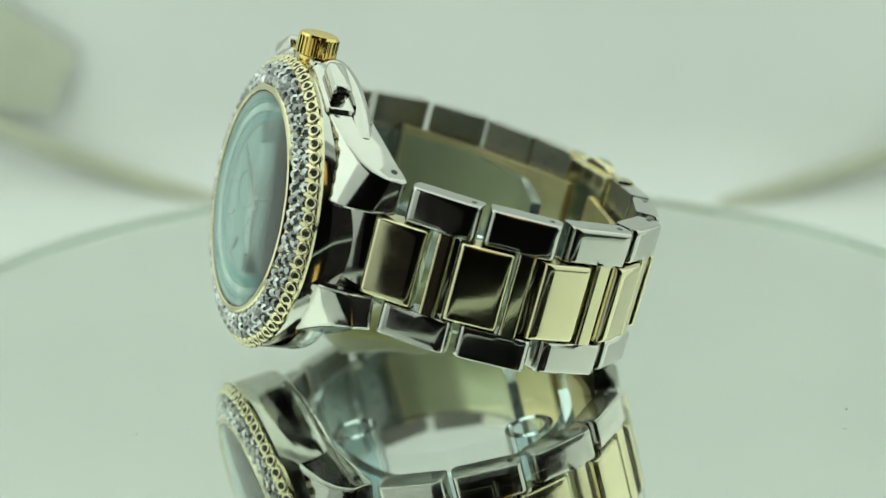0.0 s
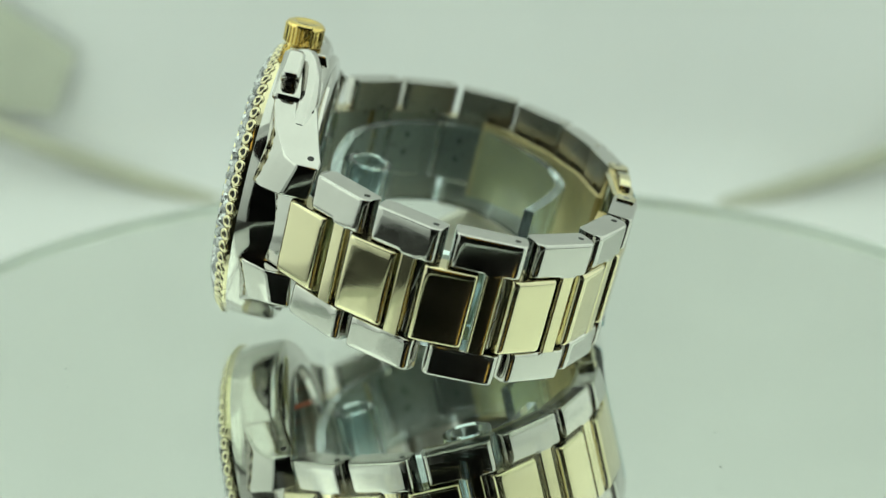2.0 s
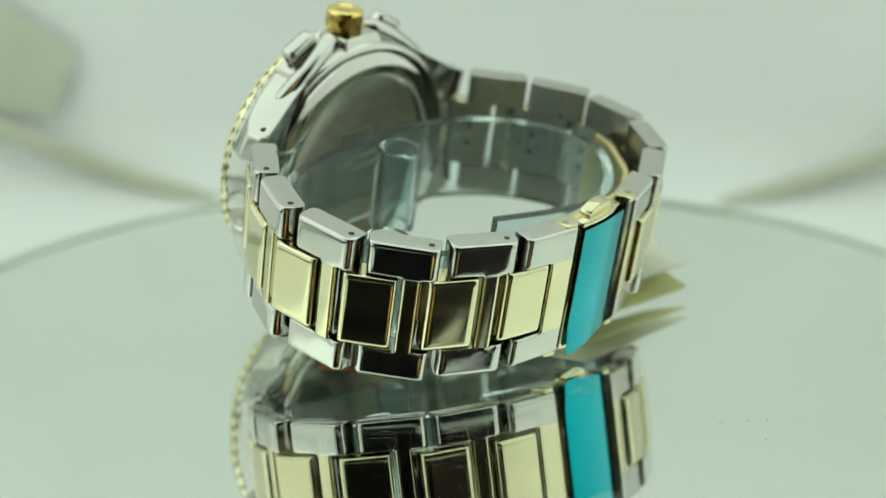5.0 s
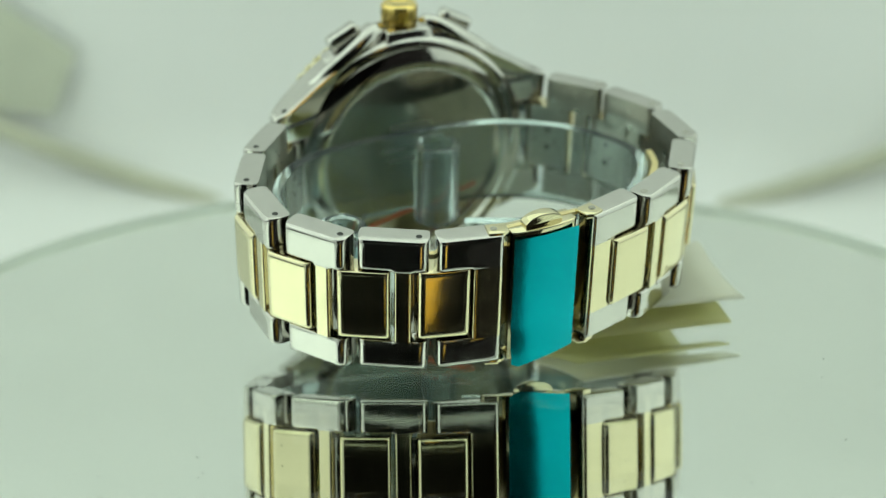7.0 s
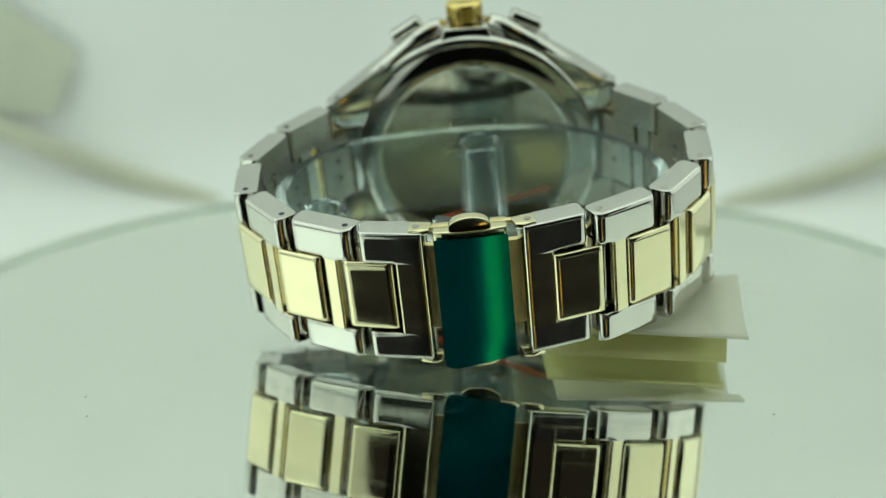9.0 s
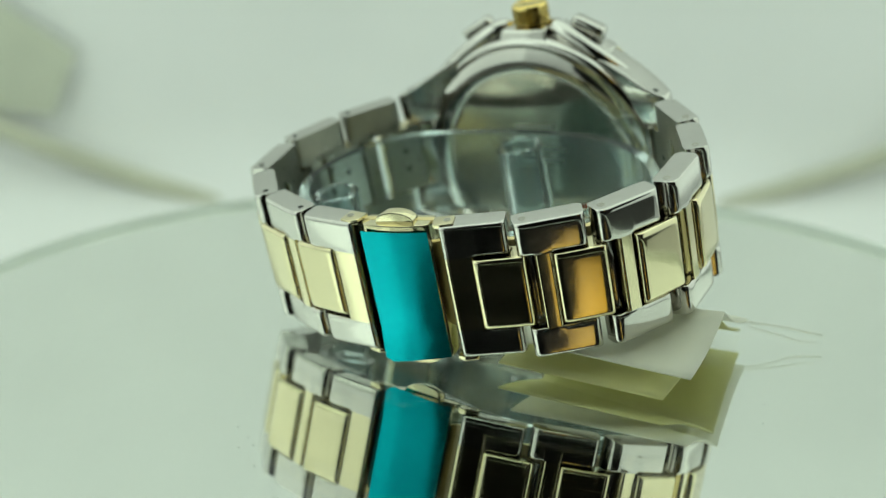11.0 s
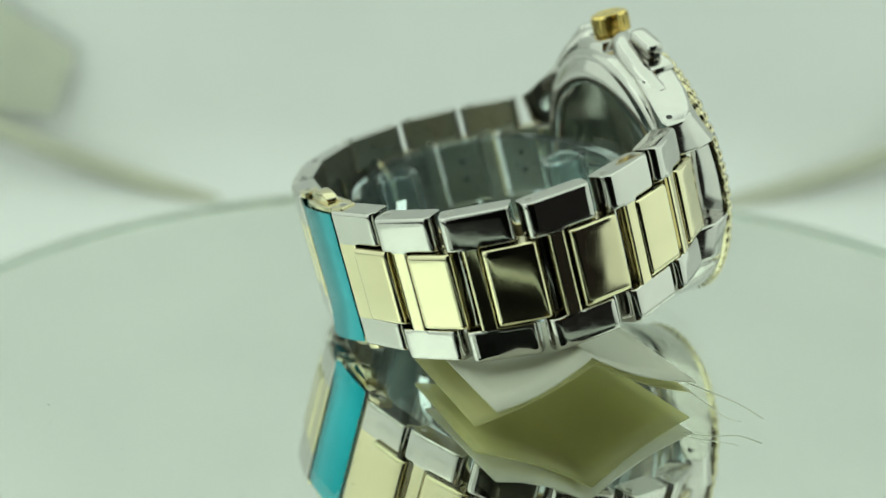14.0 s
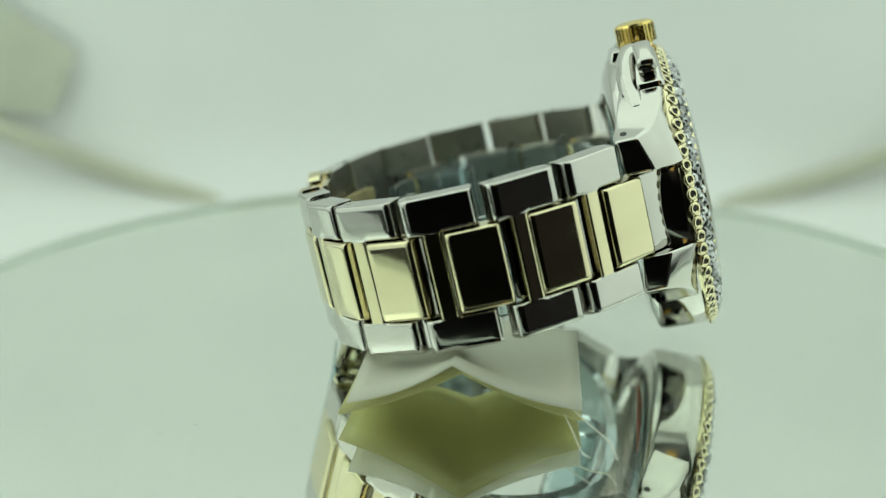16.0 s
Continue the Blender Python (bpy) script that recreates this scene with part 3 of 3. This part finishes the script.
    # flange rings whose colours stand in for reflected arcs
    for mat, x0, r0, x1, r1, text in ((GLINT_TEAL, -0.56, 10.9, -0.60, 11.8, "flange ring painted with a teal reflection"), (GLINT_WHITE, -0.91, 12.15, -0.96, 13.15, "flange ring painted with a white reflection"), (GLINT_TEAL, -1.22, 13.5, -1.36, 14.1, "flange ring painted with a teal reflection")):
        part("flange_ring", revolve([(c + x0, r0), (c + x0 - 0.04, r0), (c + x1 - 0.04, r1), (c + x1, r1)], 96), mat, dial, text)
    mark = None
    for k in range(12):
        a = math.pi * k / 6
        m = on_ring(c - 0.22, 9.2, a, 90)
        if mark is None:
            mark = part("hour_mark", block(-0.3, 0.3, -1.2, 1.2, 0, 0.25, 0.08), DIAL_DARK, dial, "", m)
        else:
            again(mark, m)
    for yy, zz in ((0, -5), (-5, 0), (5, 0)):
        part("subdial", revolve([(c - 0.22, 2.9), (c - 0.35, 2.8), (c - 0.35, 2.5), (c - 0.22, 2.4)], 40), DIAL_DARK, dial, "grey subdial ring", Matrix.Translation((0, yy * MM, zz * MM)))
    for a, ln, w in ((40, 6.5, 0.5), (160, 9.5, 0.35), (250, 10, 0.16)):
        part("hand", prism([(-w, -2), (w, -2), (w * 0.5, ln), (-w * 0.5, ln)], 0, 0.25), SILVER_IN, dial, "", on_ring(c - 0.6 - w * 0.3, 0, radians(a), 90))


def build_watch():
    watch = new("wristwatch", None)
    tagged(watch, "two-tone steel and gold wristwatch with stone-set bezel lying on its side", "wristwatch")
    watch.matrix_basis = WATCH_AT
    build_case(watch)
    build_bezel(watch)
    for side in (-1, 1):
        build_links(watch, side)
    build_clasp(watch)
    return watch


# ---- clear plastic cuff that keeps the bracelet in shape ----
def build_cuff():
    cuff = new("plastic_cuff", None)
    tagged(cuff, "clear plastic display cuff inside the bracelet", "watch cuff")
    cuff.matrix_basis = WATCH_AT
    rim = [(31.8, -5.8, 0), (35.0, 2.0, 0), (37.0, 9.5, 0), (35.0, 17.5, 0), (30.5, 23.5, 0), (25.0, 27.3, 0), (19.0, 27.6, 0), (10.6, 22.6, 0), (4.7, 14.0, 0), (2.6, 4.0, 0), (2.6, -8.0, 0),
           (4.6, -19.5, 0), (10.5, -26.0, 0), (19.0, -29.0, 0), (27.0, -27.0, 0), (32.5, -21.5, 0), (35.5, -15.0, 0)]
    path = smooth_path(rim, 6)
    secs = []
    for k, p in enumerate(path):
        d = (path[min(k + 1, len(path) - 1)] - path[max(k - 1, 0)]).normalized()
        ix, iy = p.x - d.y * 1.5, p.y + d.x * 1.5
        secs.append([(ix, iy, -8), (p.x, p.y, -8), (p.x, p.y, 5.1), (ix, iy, 5.1)])
    band = part("band", loft(secs, 0.0), PLASTIC, cuff, "clear curved plastic band", smooth=60)
    band.visible_shadow = False
    peg = part("peg", revolve([(-8, 2.3), (-8, 3.45), (4.6, 3.45), (4.9, 3.15), (4.9, 2.55), (4.6, 2.3)], 36, True, "Z"), PLASTIC, cuff, "hollow clear plastic peg", Matrix.Translation((0.0076, 0.0009, 0)))
    again(peg, Matrix.Translation((0.0255, -0.0215, 0)))
    return cuff


# ---- folded paper tag under the bracelet ----
def build_tag():
    tag = new("price_tag", None)
    tagged(tag, "blank white folded paper tag lying under the bracelet", "paper tag")
    tag.matrix_basis = pose(-0.0155, 0.027, 0)

    def leaf(name, rows, label, mat):
        bm = bmesh.new()
        grid = [[bm.verts.new(Vector(p) * MM) for p in row] for row in rows]
        for a, b in zip(grid, grid[1:]):
            for i in range(len(a) - 1):
                bm.faces.new((a[i], a[i + 1], b[i + 1], b[i]))
        ob = part(name, bm, mat, tag, label, smooth=60)
        ob.modifiers.new("thick", "SOLIDIFY").thickness = 0.00025
        return ob

    def roof(a, peak, d, a_in, peak_in, d_in, sag, n=8):
        """A sheet folded along a ridge; its rows run from the outer edge inwards."""
        rows = []
        for j in range(7):
            f = j / 6
            row = []
            for p, q, p_in, q_in in ((a, peak, a_in, peak_in), (peak, d, peak_in, d_in)):
                for k in range(n + 1):
                    e = k / n
                    w = Vector(p).lerp(Vector(q), e).lerp(Vector(p_in).lerp(Vector(q_in), e), f)
                    w.z -= sag * math.sin(math.pi * e) * (1 - 0.5 * f)
                    if not (q is d and k == 0):
                        row.append((w.x + 15.5, w.y - 27.0, max(w.z, 0.2)))
            rows.append(row)
        return rows

    leaf("leaf", roof((-4.4, 41.2, 3.4), (-16.2, 35.6, 8.6), (-30.2, 27.4, 2.4), (5.5, 17.0, 4.0), (-7.0, 10.5, 6.0), (-19.0, 3.5, 3.4), 0.9), "creased upper leaf", PAPER)
    leaf("leaf", roof((-1.7, 39.0, 0.5), (-16.8, 34.2, 7.2), (-29.8, 26.4, 0.6), (7.0, 16.0, 0.6), (-6.0, 10.0, 4.4), (-18.0, 3.0, 0.6), 0.7), "yellowish lower leaf", BACKING)
    part("thread", tube(smooth_path([(-13.5, 0.5, 2.2), (-17, 3, 1.6), (-20, 4.5, 0.8), (-22.5, 8, 0.3)], 4), 0.09, 6), PAPER, tag, "thin loose thread")
    part("thread", tube(smooth_path([(-13.0, 2.0, 2.0), (-15.5, 5, 1.2), (-18, 8, 0.3), (-19.5, 9.0, 0.3)], 4), 0.07, 6), PAPER, tag, "thin loose thread")
    return tag


build_tent()
disc = build_turntable()
watch = build_watch()
cuff = build_cuff()
tag = build_tag()


def motions():
    for thing in (disc, watch, cuff, tag):
        walk(thing, turned(thing.matrix_basis.copy()))


motions()
